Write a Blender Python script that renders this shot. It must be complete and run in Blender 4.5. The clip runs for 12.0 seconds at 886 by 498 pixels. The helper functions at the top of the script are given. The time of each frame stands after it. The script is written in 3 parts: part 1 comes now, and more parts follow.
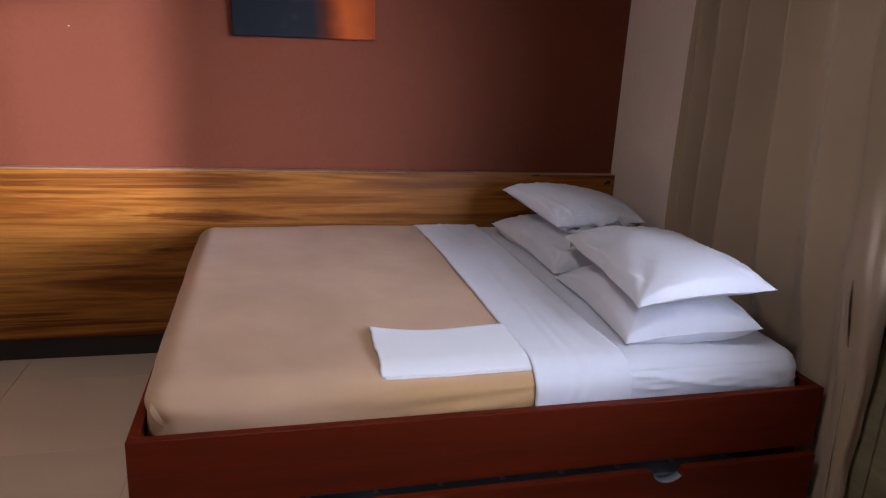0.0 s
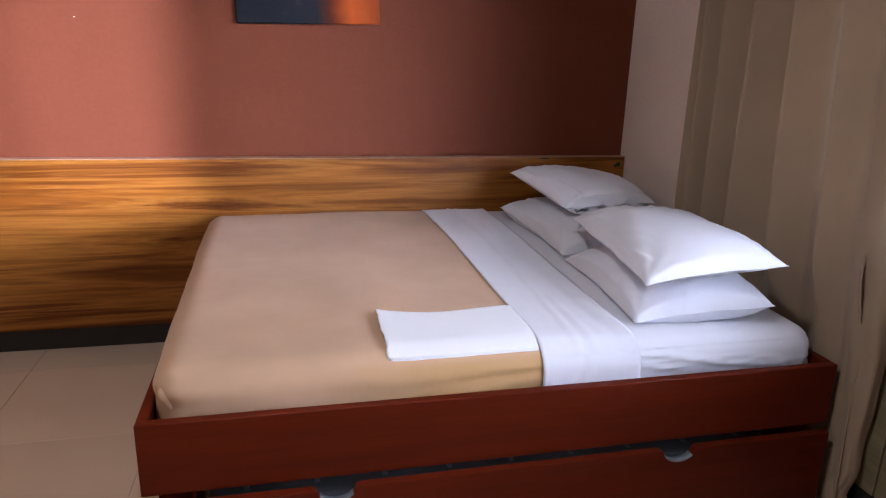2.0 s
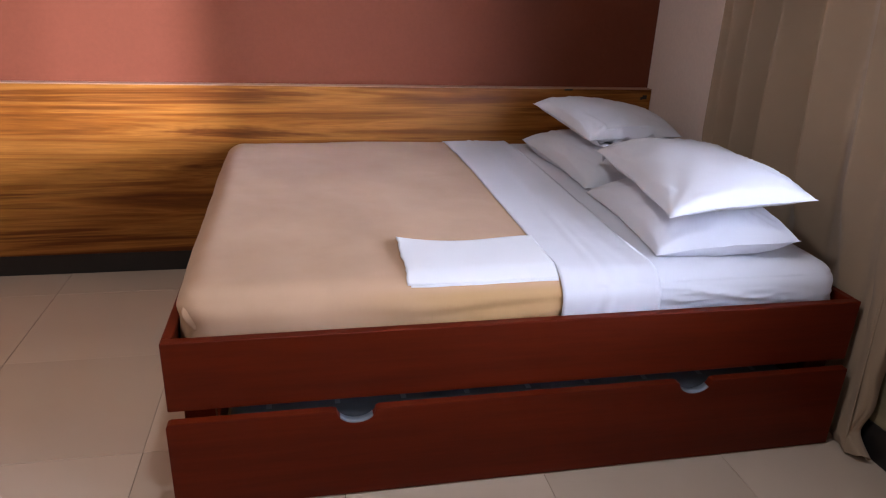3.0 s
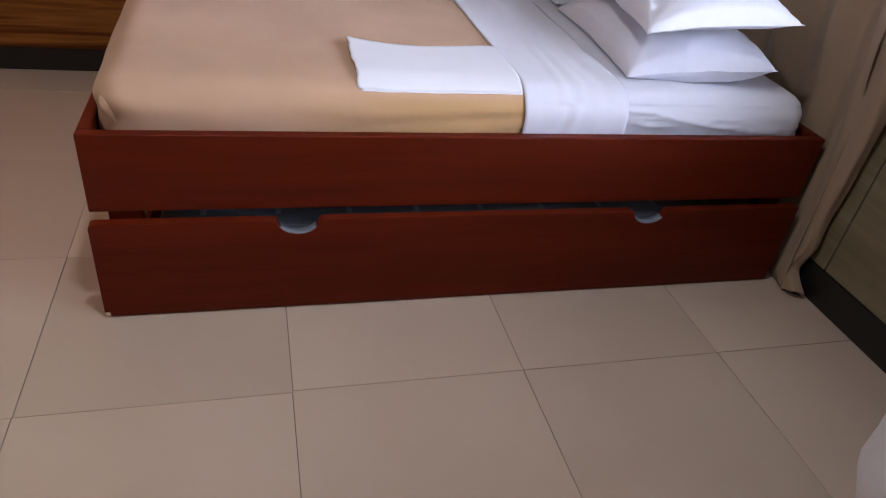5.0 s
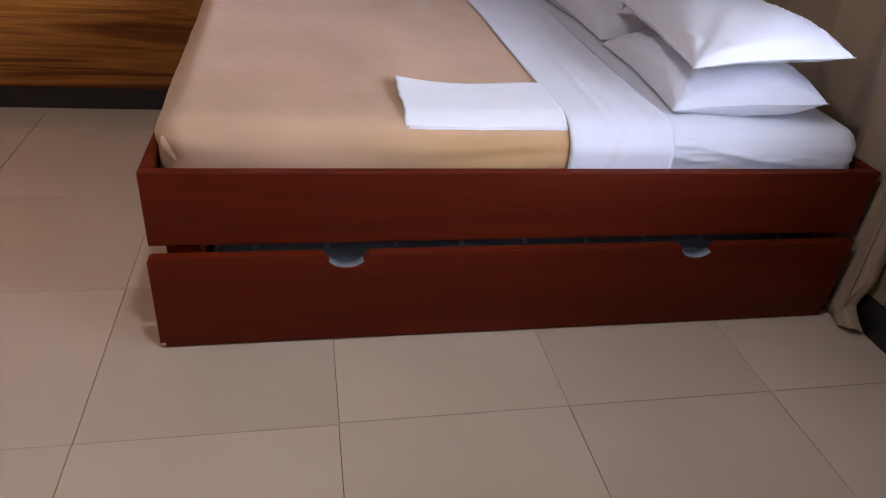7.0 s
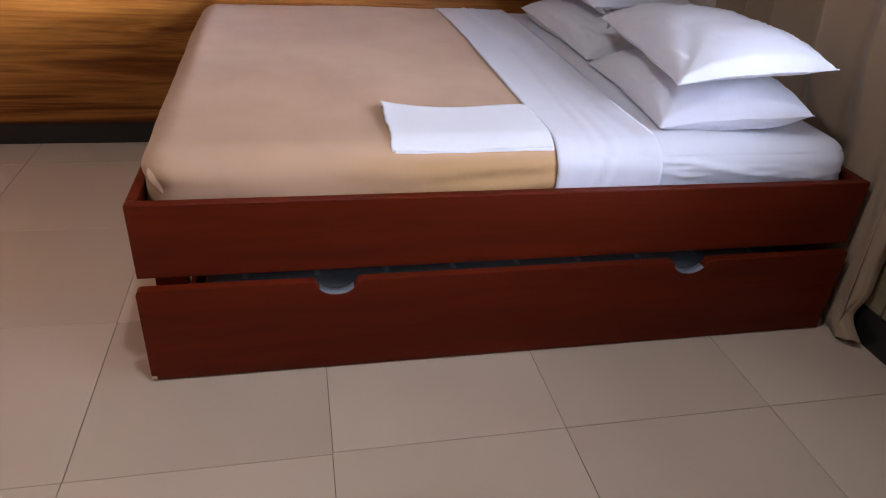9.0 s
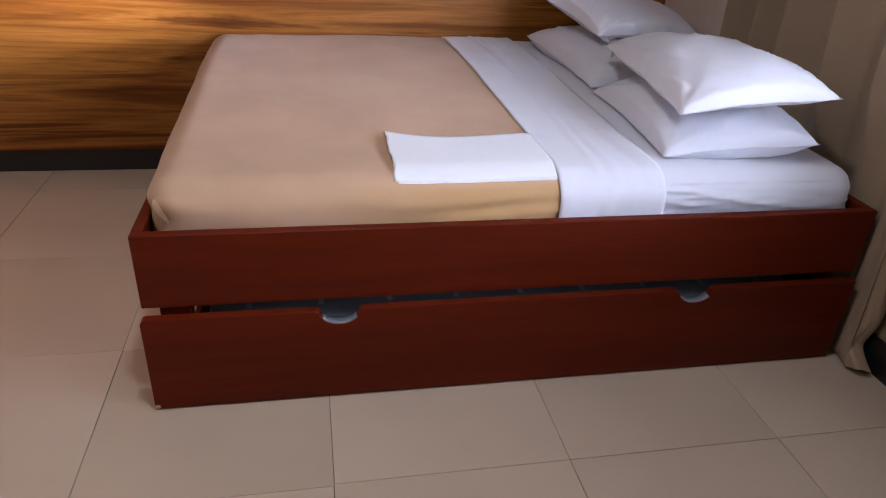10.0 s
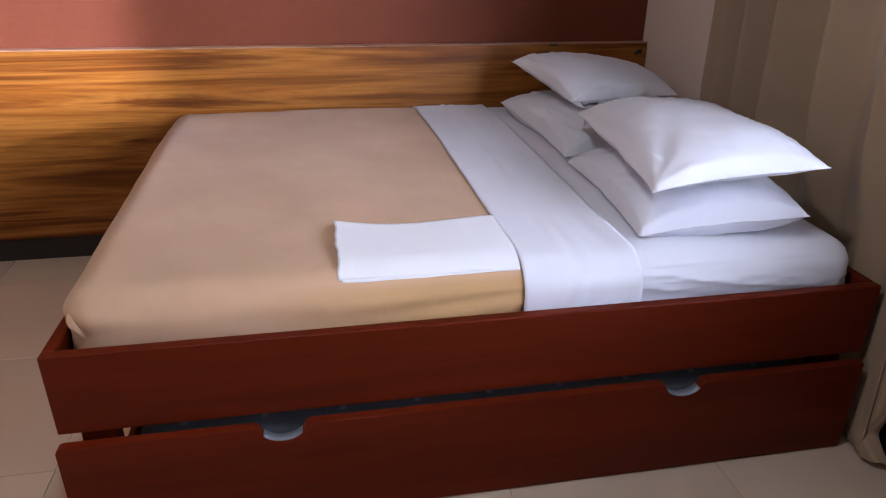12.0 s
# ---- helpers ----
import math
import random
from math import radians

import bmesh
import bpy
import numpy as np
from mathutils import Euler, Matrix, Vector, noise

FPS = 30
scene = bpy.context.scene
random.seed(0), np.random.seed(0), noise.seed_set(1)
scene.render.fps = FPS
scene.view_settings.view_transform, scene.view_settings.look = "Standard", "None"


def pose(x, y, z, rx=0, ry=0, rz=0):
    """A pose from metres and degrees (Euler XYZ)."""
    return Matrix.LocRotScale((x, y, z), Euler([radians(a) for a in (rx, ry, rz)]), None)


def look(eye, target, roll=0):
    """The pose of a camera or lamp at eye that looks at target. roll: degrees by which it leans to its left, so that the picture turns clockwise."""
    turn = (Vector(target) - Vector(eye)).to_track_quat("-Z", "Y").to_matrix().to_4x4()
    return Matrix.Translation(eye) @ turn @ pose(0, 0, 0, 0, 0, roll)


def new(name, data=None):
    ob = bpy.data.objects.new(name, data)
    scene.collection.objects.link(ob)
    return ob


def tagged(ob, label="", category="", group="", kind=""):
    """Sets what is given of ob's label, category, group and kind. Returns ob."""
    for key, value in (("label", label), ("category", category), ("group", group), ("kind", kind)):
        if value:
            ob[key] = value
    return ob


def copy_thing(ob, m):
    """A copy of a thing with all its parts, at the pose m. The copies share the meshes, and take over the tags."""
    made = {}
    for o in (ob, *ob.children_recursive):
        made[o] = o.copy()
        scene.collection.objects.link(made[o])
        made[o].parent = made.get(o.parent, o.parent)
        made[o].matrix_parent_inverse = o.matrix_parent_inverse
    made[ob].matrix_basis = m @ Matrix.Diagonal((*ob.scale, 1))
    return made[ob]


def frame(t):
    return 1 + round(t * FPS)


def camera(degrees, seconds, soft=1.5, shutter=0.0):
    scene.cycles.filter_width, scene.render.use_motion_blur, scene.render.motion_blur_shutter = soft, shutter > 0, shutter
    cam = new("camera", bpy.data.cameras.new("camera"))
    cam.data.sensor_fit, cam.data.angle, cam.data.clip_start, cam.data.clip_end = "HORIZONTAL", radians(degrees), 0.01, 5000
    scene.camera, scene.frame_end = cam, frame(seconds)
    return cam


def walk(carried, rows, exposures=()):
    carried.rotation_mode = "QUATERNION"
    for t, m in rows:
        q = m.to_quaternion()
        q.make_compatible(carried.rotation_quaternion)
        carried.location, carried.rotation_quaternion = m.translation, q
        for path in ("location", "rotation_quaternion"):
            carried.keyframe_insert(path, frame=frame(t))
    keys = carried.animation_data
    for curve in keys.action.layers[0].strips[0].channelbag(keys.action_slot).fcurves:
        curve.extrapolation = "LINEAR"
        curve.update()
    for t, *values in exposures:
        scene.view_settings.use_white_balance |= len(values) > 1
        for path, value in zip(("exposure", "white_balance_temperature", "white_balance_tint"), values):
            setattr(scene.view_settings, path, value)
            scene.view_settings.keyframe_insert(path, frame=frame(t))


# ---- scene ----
cam = camera(66.6, 12.0, soft=1.15)
PATH = [
    (0, (0.371, -1.744, 1.443), (0.862, 0.12, 0.91), 3.1),
    (0.5, (0.369, -1.735, 1.443), (0.846, 0.139, 0.93), 1.0),
    (1, (0.406, -1.741, 1.43), (0.887, 0.125, 0.896), 0.8),
    (1.5, (0.422, -1.758, 1.417), (0.93, 0.092, 0.85), 2.5),
    (2, (0.399, -1.748, 1.415), (0.848, 0.118, 0.853), 1.8),
    (2.5, (0.384, -1.745, 1.408), (0.789, 0.114, 0.791), 2.4),
    (3, (0.39, -1.743, 1.38), (0.783, 0.075, 0.645), 2.4),
    (3.3, (0.39, -1.726, 1.325), (0.764, 0.015, 0.415), 3.4),
    (3.5, (0.392, -1.679, 1.291), (0.757, -0.03, 0.22), 3.7),
    (3.7, (0.348, -1.663, 1.228), (0.795, -0.108, 0.053), 5.5),
    (5.3, (0.424, -1.669, 1.247), (0.972, -0.104, 0.129), 9.3),
    (5.5, (0.437, -1.665, 1.247), (1.022, -0.119, 0.122), 9.2),
    (6, (0.456, -1.66, 1.256), (1.065, -0.117, 0.139), 6.2),
    (6.5, (0.427, -1.668, 1.262), (0.933, -0.07, 0.172), 7.1),
    (7, (0.397, -1.675, 1.264), (0.799, -0.032, 0.197), 6.1),
    (9, (0.425, -1.672, 1.265), (0.828, 0.006, 0.254), 4.2),
    (9.5, (0.426, -1.671, 1.279), (0.81, 0.036, 0.31), 3.4),
    (10, (0.448, -1.667, 1.287), (0.82, 0.048, 0.328), 3.6),
    (10.5, (0.498, -1.643, 1.29), (0.808, 0.093, 0.346), 3.7),
    (11, (0.596, -1.615, 1.295), (0.761, 0.18, 0.427), 0.4),
    (11.5, (0.647, -1.558, 1.323), (0.922, 0.217, 0.445), -0.8),
    (12, (0.628, -1.491, 1.322), (0.974, 0.295, 0.492), 0.8),
]
EXPOSURES = [(0, 0.65), (0.5, 1.0), (1, 1.10), (3.5, 1.08), (5.5, 0.94), (6, 0.92), (7, 1.0), (9, 1.03), (12, 1.02)]
walk(cam, [(t, look(eye, target, roll)) for t, eye, target, roll in PATH], EXPOSURES)

# ---- light ----
world = bpy.data.worlds.new("daylight")
scene.world = world
world.use_nodes = True
wn = world.node_tree.nodes
sky = wn.new("ShaderNodeTexSky")
sky.sky_type, sky.sun_disc = "NISHITA", False
sky.sun_elevation, sky.sun_rotation = radians(12), radians(130)
world.node_tree.links.new(sky.outputs[0], wn["Background"].inputs[0])
wn["Background"].inputs[1].default_value = 0.07

# low, soft daylight through the window: it grazes the sill and reaches the far end of the back wall
sun = new("sun", bpy.data.lights.new("sun", "SUN"))
sun.data.energy, sun.data.angle, sun.data.color = 6.8, radians(4.2), (0.72, 0.78, 1.0)
sun.matrix_basis = look((6.0, -3.6, 1.6), (6.0 - 0.76, -3.6 + 0.65, 1.6 - 0.105))

sky_light = new("window_skylight", bpy.data.lights.new("window_skylight", "AREA"))
sky_light.data.shape, sky_light.data.size, sky_light.data.size_y = "RECTANGLE", 1.75, 1.08
sky_light.data.energy, sky_light.data.color = 1.2, (0.78, 0.87, 1.0)
sky_light.data.spread = radians(92)
sky_light.matrix_basis = look((2.30, -1.15, 1.52), (1.30, -1.02, 1.36))

# two round lamps on the ceiling, out of view: a cool one in front of the bed, a warmer fill added further into the room
LAMPS = [((0.45, -0.70, 2.45), 6.0, (0.88, 0.915, 1.0)), ((-1.60, -1.10, 2.45), 7.0, (1.0, 0.90, 0.82))]
for at_, watts, tint_ in LAMPS:
    lamp = new("ceiling_lamp_light", bpy.data.lights.new("ceiling_lamp_light", "AREA"))
    lamp.data.shape, lamp.data.size, lamp.data.energy, lamp.data.color = "DISK", 0.15, watts, tint_
    lamp.matrix_basis = pose(at_[0], at_[1], at_[2] - 0.085)


# ---- materials ----
def material(name, base, rough=0.6, spec=0.5):
    m = bpy.data.materials.new(name)
    m.use_nodes = True
    b = m.node_tree.nodes["Principled BSDF"]
    b.inputs["Base Color"].default_value = (*base, 1)
    b.inputs["Roughness"].default_value = rough
    b.inputs["Specular IOR Level"].default_value = spec
    return m, m.node_tree, b


def node(nt, kind, **inputs):
    n = nt.nodes.new(kind)
    for k, v in inputs.items():
        n.inputs[k.replace("_", " ")].default_value = v
    return n


def mapped(nt, scale, at=(0.371, 0.537, 0.713)):
    co = nt.nodes.new("ShaderNodeTexCoord")
    mp = nt.nodes.new("ShaderNodeMapping")
    mp.inputs["Scale"].default_value = scale
    mp.inputs["Location"].default_value = at
    nt.links.new(co.outputs["Object"], mp.inputs["Vector"])
    return mp.outputs["Vector"]


def noise_tex(nt, scale, detail=4.0, stretch=(1, 1, 1), rough=0.5, distort=0.0):
    n = node(nt, "ShaderNodeTexNoise", Scale=scale, Detail=detail, Roughness=rough, Distortion=distort)
    nt.links.new(mapped(nt, stretch), n.inputs["Vector"])
    return n.outputs["Fac"]


def ramp(nt, fac, stops):
    r = nt.nodes.new("ShaderNodeValToRGB")
    e = r.color_ramp.elements
    while len(e) < len(stops):
        e.new(0.5)
    for i, (p, c) in enumerate(stops):
        e[i].position, e[i].color = p, (*c, 1)
    nt.links.new(fac, r.inputs["Fac"])
    return r.outputs["Color"]


def mix(nt, kind, fac, a, b):
    n = nt.nodes.new("ShaderNodeMix")
    n.data_type, n.blend_type = "RGBA", kind
    if isinstance(fac, float):
        n.inputs[0].default_value = fac
    else:
        nt.links.new(fac, n.inputs[0])
    for s, v in ((6, a), (7, b)):
        if isinstance(v, tuple):
            n.inputs[s].default_value = (*v, 1)
        else:
            nt.links.new(v, n.inputs[s])
    return n.outputs[2]


def bump(nt, b, fac, strength, distance):
    n = nt.nodes.new("ShaderNodeBump")
    n.inputs["Strength"].default_value, n.inputs["Distance"].default_value = strength, distance
    nt.links.new(fac, n.inputs["Height"])
    last = b.inputs["Normal"].links
    if last:
        nt.links.new(last[0].from_socket, n.inputs["Normal"])
    nt.links.new(n.outputs["Normal"], b.inputs["Normal"])


def paint(name, base, rough, vary=0.10, relief=0.0006):
    m, nt, b = material(name, base, rough)
    c1 = tuple(v * (1 - vary) for v in base)
    c2 = tuple(min(1, v * (1 + vary)) for v in base)
    big = ramp(nt, noise_tex(nt, 1.3, 5), [(0.3, c1), (0.7, c2)])
    fine = ramp(nt, noise_tex(nt, 60, 3), [(0.3, (0.94,) * 3), (0.7, (1.0,) * 3)])
    nt.links.new(mix(nt, "MULTIPLY", 1.0, big, fine), b.inputs["Base Color"])
    bump(nt, b, noise_tex(nt, 70, 3), 0.14, relief)
    return m


def wood(name, stops, stretch, rough, scale=3.0, relief=0.0004, spec=0.5, streaks=0.8, distort=0.0, detail=8):
    m, nt, b = material(name, stops[0][1], rough, spec)
    warp = noise_tex(nt, scale, detail, stretch, 0.62, distort)
    fine = noise_tex(nt, scale * 6, 5, stretch, 0.7)
    col = ramp(nt, warp, stops)
    streak = ramp(nt, fine, [(0.32, (0.55,) * 3), (0.60, (1.0,) * 3)])
    nt.links.new(mix(nt, "MULTIPLY", streaks, col, streak), b.inputs["Base Color"])
    rr = ramp(nt, noise_tex(nt, 4, 4), [(0.3, (rough * 0.85,) * 3), (0.7, (min(1, rough * 1.2),) * 3)])
    nt.links.new(rr, b.inputs["Roughness"])
    bump(nt, b, fine, 0.3, relief)
    return m


def cloth(name, base, weave=520.0, vary=0.05, relief=0.0004, rough=0.85, sheen=0.15, big=0.004):
    m, nt, b = material(name, base, rough, 0.25)
    b.inputs["Sheen Weight"].default_value = sheen
    c1 = tuple(v * (1 - vary) for v in base)
    c2 = tuple(min(1, v * (1 + vary)) for v in base)
    nt.links.new(ramp(nt, noise_tex(nt, 3.0, 5), [(0.3, c1), (0.7, c2)]), b.inputs["Base Color"])
    bump(nt, b, noise_tex(nt, 9, 3), 0.35, big)
    bump(nt, b, noise_tex(nt, weave, 2), 0.3, relief)
    return m


def plain(name, base, rough=0.5, metal=0.0, spec=0.5):
    m, nt, b = material(name, base, rough, spec)
    b.inputs["Metallic"].default_value = metal
    nt.links.new(ramp(nt, noise_tex(nt, 25, 4), [(0.3, tuple(v * 0.9 for v in base)), (0.7, tuple(min(1, v * 1.08) for v in base))]), b.inputs["Base Color"])
    return m


M_WALL = paint("terracotta_paint", (0.158, 0.043, 0.022), 0.66, 0.05)
M_WALL.node_tree.nodes["Principled BSDF"].inputs["Specular IOR Level"].default_value = 0.10
M_CREAM = paint("cream_paint", (0.82, 0.685, 0.61), 0.7, 0.04)
M_CEIL = paint("ceiling_paint", (0.78, 0.77, 0.75), 0.8, 0.03)
M_PANEL = wood("golden_veneer", [(0.28, (0.050, 0.010, 0.0014)), (0.40, (0.145, 0.038, 0.005)), (0.49, (0.320, 0.122, 0.021)), (0.57, (0.215, 0.065, 0.008)), (0.70, (0.105, 0.025, 0.003))], (0.30, 5, 7.0), 0.45, 1.9, spec=0.22, streaks=0.6, distort=0.6, detail=5)
M_MAHOG = wood("mahogany_laminate", [(0.3, (0.082, 0.0084, 0.0018)), (0.5, (0.104, 0.0104, 0.0021)), (0.7, (0.128, 0.0134, 0.0030))], (0.5, 5, 8), 0.44, 2.0, 0.0001, 0.14, 0.25)
M_OLIVE = wood("olive_laminate", [(0.3, (0.155, 0.125, 0.072)), (0.5, (0.20, 0.165, 0.098)), (0.7, (0.25, 0.21, 0.13))], (5, 0.5, 5), 0.42, 1.6, 0.0002, 0.5, 0.35)
M_CAULK = plain("tan_caulk", (0.40, 0.21, 0.14), 0.7)
M_BLACK = plain("black_skirting", (0.012, 0.011, 0.011), 0.32)
M_GROUT = plain("grout", (0.105, 0.075, 0.055), 0.9)
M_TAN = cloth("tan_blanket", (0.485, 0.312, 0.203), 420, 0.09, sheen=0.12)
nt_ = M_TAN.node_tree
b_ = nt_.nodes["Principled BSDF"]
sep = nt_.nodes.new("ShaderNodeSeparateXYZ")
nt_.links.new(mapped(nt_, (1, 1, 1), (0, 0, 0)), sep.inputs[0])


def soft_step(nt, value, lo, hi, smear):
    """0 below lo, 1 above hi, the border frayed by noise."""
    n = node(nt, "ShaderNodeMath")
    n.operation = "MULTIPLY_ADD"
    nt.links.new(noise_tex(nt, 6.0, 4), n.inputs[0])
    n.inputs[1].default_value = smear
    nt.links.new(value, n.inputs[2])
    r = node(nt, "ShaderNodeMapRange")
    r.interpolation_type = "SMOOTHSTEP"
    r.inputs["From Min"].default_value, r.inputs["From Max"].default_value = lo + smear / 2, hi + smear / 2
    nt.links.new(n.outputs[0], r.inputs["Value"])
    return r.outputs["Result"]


# the blanket's hanging side is mixed to a darker gold towards the head
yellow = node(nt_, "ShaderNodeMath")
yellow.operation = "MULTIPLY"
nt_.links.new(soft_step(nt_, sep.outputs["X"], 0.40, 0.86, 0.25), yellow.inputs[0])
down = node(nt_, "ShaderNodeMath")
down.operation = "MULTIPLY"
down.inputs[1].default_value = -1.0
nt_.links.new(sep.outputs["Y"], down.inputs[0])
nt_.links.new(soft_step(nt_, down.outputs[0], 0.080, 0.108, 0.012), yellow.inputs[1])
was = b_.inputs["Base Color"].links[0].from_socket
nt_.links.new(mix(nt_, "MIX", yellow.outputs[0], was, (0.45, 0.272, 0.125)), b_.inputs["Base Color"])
M_WHITE = cloth("white_cotton", (0.71, 0.725, 0.80), 600, 0.02, 0.0003, big=0.003)
M_TOWEL = cloth("white_towel", (0.76, 0.775, 0.83), 900, 0.02, 0.0008)
M_CURTAIN = cloth("beige_curtain", (0.36, 0.262, 0.182), 500, 0.05, 0.0004)
nt_ = M_CURTAIN.node_tree
through_ = node(nt_, "ShaderNodeBsdfTranslucent", Color=(0.62, 0.49, 0.35, 1))
blend = node(nt_, "ShaderNodeMixShader", Fac=0.07)
nt_.links.new(nt_.nodes["Principled BSDF"].outputs[0], blend.inputs[1])
nt_.links.new(through_.outputs[0], blend.inputs[2])
# the loose weave lets a little light straight through
weave_gaps = node(nt_, "ShaderNodeBsdfTransparent", Color=(1.0, 0.93, 0.84, 1))
open_weave = node(nt_, "ShaderNodeMixShader", Fac=0.03)
nt_.links.new(blend.outputs[0], open_weave.inputs[1])
nt_.links.new(weave_gaps.outputs[0], open_weave.inputs[2])
nt_.links.new(open_weave.outputs[0], nt_.nodes["Material Output"].inputs[0])
M_DARKBLUE = plain("dark_blue_paint", (0.018, 0.026, 0.048), 0.4)
M_GREYTICK = cloth("grey_ticking", (0.050, 0.056, 0.070), 300, 0.1)
M_EDGING = plain("grey_edging", (0.17, 0.19, 0.23), 0.45)
M_STRIPE = plain("pale_stripe", (0.12, 0.135, 0.165), 0.8)
# white duvet cloth, its base greyed to stand in for shade
M_DUVET = cloth("shaded_white_cotton", (0.60, 0.60, 0.63), 600, 0.04, 0.0003)
M_PLASTIC = plain("white_plastic", (0.78, 0.78, 0.76), 0.35)
M_HOLE = plain("dark_hole", (0.01, 0.01, 0.01), 0.7)
M_STEEL = plain("steel", (0.55, 0.56, 0.58), 0.3, 1.0)
M_RAW = plain("raw_chipboard", (0.45, 0.33, 0.22), 0.9)

M_TILE, nt_, b_ = material("beige_tile", (0.50, 0.41, 0.32), 0.2)
oi = nt_.nodes.new("ShaderNodeObjectInfo")
tint = ramp(nt_, oi.outputs["Random"], [(0.0, (0.93, 0.92, 0.90)), (1.0, (1.03, 1.02, 1.0))])
cloud = ramp(nt_, noise_tex(nt_, 2.2, 2), [(0.1, (0.520, 0.416, 0.335)), (0.9, (0.590, 0.478, 0.386))])
nt_.links.new(mix(nt_, "MULTIPLY", 1.0, cloud, tint), b_.inputs["Base Color"])
b_.inputs["Roughness"].default_value = 0.26

M_GLASS, nt_, b_ = material("frosted_pane", (0.95, 0.97, 1.0), 0.25)
b_.inputs["Transmission Weight"].default_value = 1.0
bump(nt_, b_, noise_tex(nt_, 70, 2), 0.4, 0.003)

M_ART, nt_, b_ = material("painted_canvas", (0.02, 0.02, 0.02), 0.6, 0.12)
sep = nt_.nodes.new("ShaderNodeSeparateXYZ")
nt_.links.new(mapped(nt_, (1, 1, 1), (0, 0, 0)), sep.inputs[0])
wob = node(nt_, "ShaderNodeMath")
wob.operation = "MULTIPLY_ADD"
nt_.links.new(noise_tex(nt_, 5, 5), wob.inputs[0])
wob.inputs[1].default_value = 0.10
nt_.links.new(sep.outputs["X"], wob.inputs[2])
flame = ramp(nt_, wob.outputs[0], [(0.0, (0.006, 0.008, 0.012)), (0.40, (0.012, 0.014, 0.020)), (0.46, (0.09, 0.016, 0.006)), (0.56, (0.46, 0.085, 0.012)), (0.70, (0.26, 0.042, 0.008))])
daub = ramp(nt_, noise_tex(nt_, 7, 6), [(0.60, (0, 0, 0)), (0.80, (0.06, 0.03, 0.02))])
nt_.links.new(mix(nt_, "ADD", 0.5, flame, daub), b_.inputs["Base Color"])
bump(nt_, b_, noise_tex(nt_, 300, 2), 0.3, 0.0006)


# ---- mesh helpers ----
def mesh_object(name, me, mat, parent=None, label="", smooth=False):
    ob = new(name, me)
    if mat:
        me.materials.append(mat)
    if smooth:
        for p in me.polygons:
            p.use_smooth = True
    if parent:
        ob.parent = parent
    return tagged(ob, label) if label else ob


def part(name, bm, mat, parent=None, label="", smooth=False):
    me = bpy.data.meshes.new(name)
    bm.to_mesh(me)
    bm.free()
    return mesh_object(name, me, mat, parent, label, smooth)


def box(a, b, bevel=0.0, segs=2, bm=None):
    bm = bm or bmesh.new()
    vs = bmesh.ops.create_cube(bm, size=1)["verts"]
    for v in vs:
        v.co = [a[i] + (v.co[i] + 0.5) * (b[i] - a[i]) for i in range(3)]
    if bevel:
        es = list({e for v in vs for e in v.link_edges})
        bmesh.ops.bevel(bm, geom=es, offset=bevel, segments=segs, affect="EDGES", profile=0.5)
    return bm


def outline_plate(points, y0, y1, bevel=0.0):
    """A plate from an outline in x and z, between two depths y."""
    bm = bmesh.new()
    face = bm.faces.new([bm.verts.new((x, y0, z)) for x, z in points])
    ext = bmesh.ops.extrude_face_region(bm, geom=[face])
    for v in ext["geom"]:
        if isinstance(v, bmesh.types.BMVert):
            v.co.y = y1
    bmesh.ops.recalc_face_normals(bm, faces=bm.faces)
    return bm


def sheet(name, nu, nv, fn, mat, parent=None, label="", thick=0.0, keep=None):
    """A smooth surface over a grid, fn(u, v) with u and v from 0 to 1."""
    verts = [fn(i / nu, j / nv) for j in range(nv + 1) for i in range(nu + 1)]
    faces = [(j * (nu + 1) + i, j * (nu + 1) + i + 1, (j + 1) * (nu + 1) + i + 1, (j + 1) * (nu + 1) + i) for j in range(nv) for i in range(nu)]
    me = bpy.data.meshes.new(name)
    me.from_pydata(verts, [], faces)
    ob = mesh_object(name, me, mat, parent, label, True)
    if thick:
        so = ob.modifiers.new("thickness", "SOLIDIFY")
        so.thickness, so.offset = thick, 0
    return ob


def thing(name, at, label, category, group=""):
    ob = new(name)
    ob.location = at
    ob.empty_display_size = 0.1
    return tagged(ob, label, category, group)


def fbm(x, y, z=0.0):
    return noise.fractal(Vector((x, y, z)), 1.0, 2.0, 3)


# ---- room ----
X0, X1, Y0, Y1, ZC = -3.0, 2.165, -3.6, 1.572, 2.45

floor = part("floor", box((X0 - 0.15, Y0 - 0.15, -0.15), (X1 + 0.15, Y1 + 0.15, -0.006)), M_GROUT)
tagged(floor, "beige glossy ceramic tile floor with thin dark joints", "floor", kind="structure")
tagged(part("ceiling", box((X0 - 0.15, Y0 - 0.15, ZC), (X1 + 0.15, Y1 + 0.15, ZC + 0.12)), M_CEIL), "plain white painted ceiling", "ceiling", kind="structure")
tagged(part("wall_north", box((X0 - 0.15, Y1, -0.006), (X1 + 0.15, Y1 + 0.15, ZC)), M_WALL), "terracotta brown painted wall above wood panelling", "wall", kind="structure")
# south and west walls are unseen, made cream to bounce light onto the bed
tagged(part("wall_south", box((X0 - 0.15, Y0 - 0.15, -0.006), (X1 + 0.15, Y0, ZC)), M_CREAM), "plain cream wall, out of view", "wall", kind="structure")
tagged(part("wall_west", box((X0 - 0.15, Y0, -0.006), (X0, Y1, ZC)), M_CREAM), "plain cream wall, out of view", "wall", kind="structure")
WY0, WY1, WZ0, WZ1 = -2.05, 0.275, 0.955, 2.10
bm = box((X1, Y0, -0.006), (X1 + 0.15, Y1, WZ0))
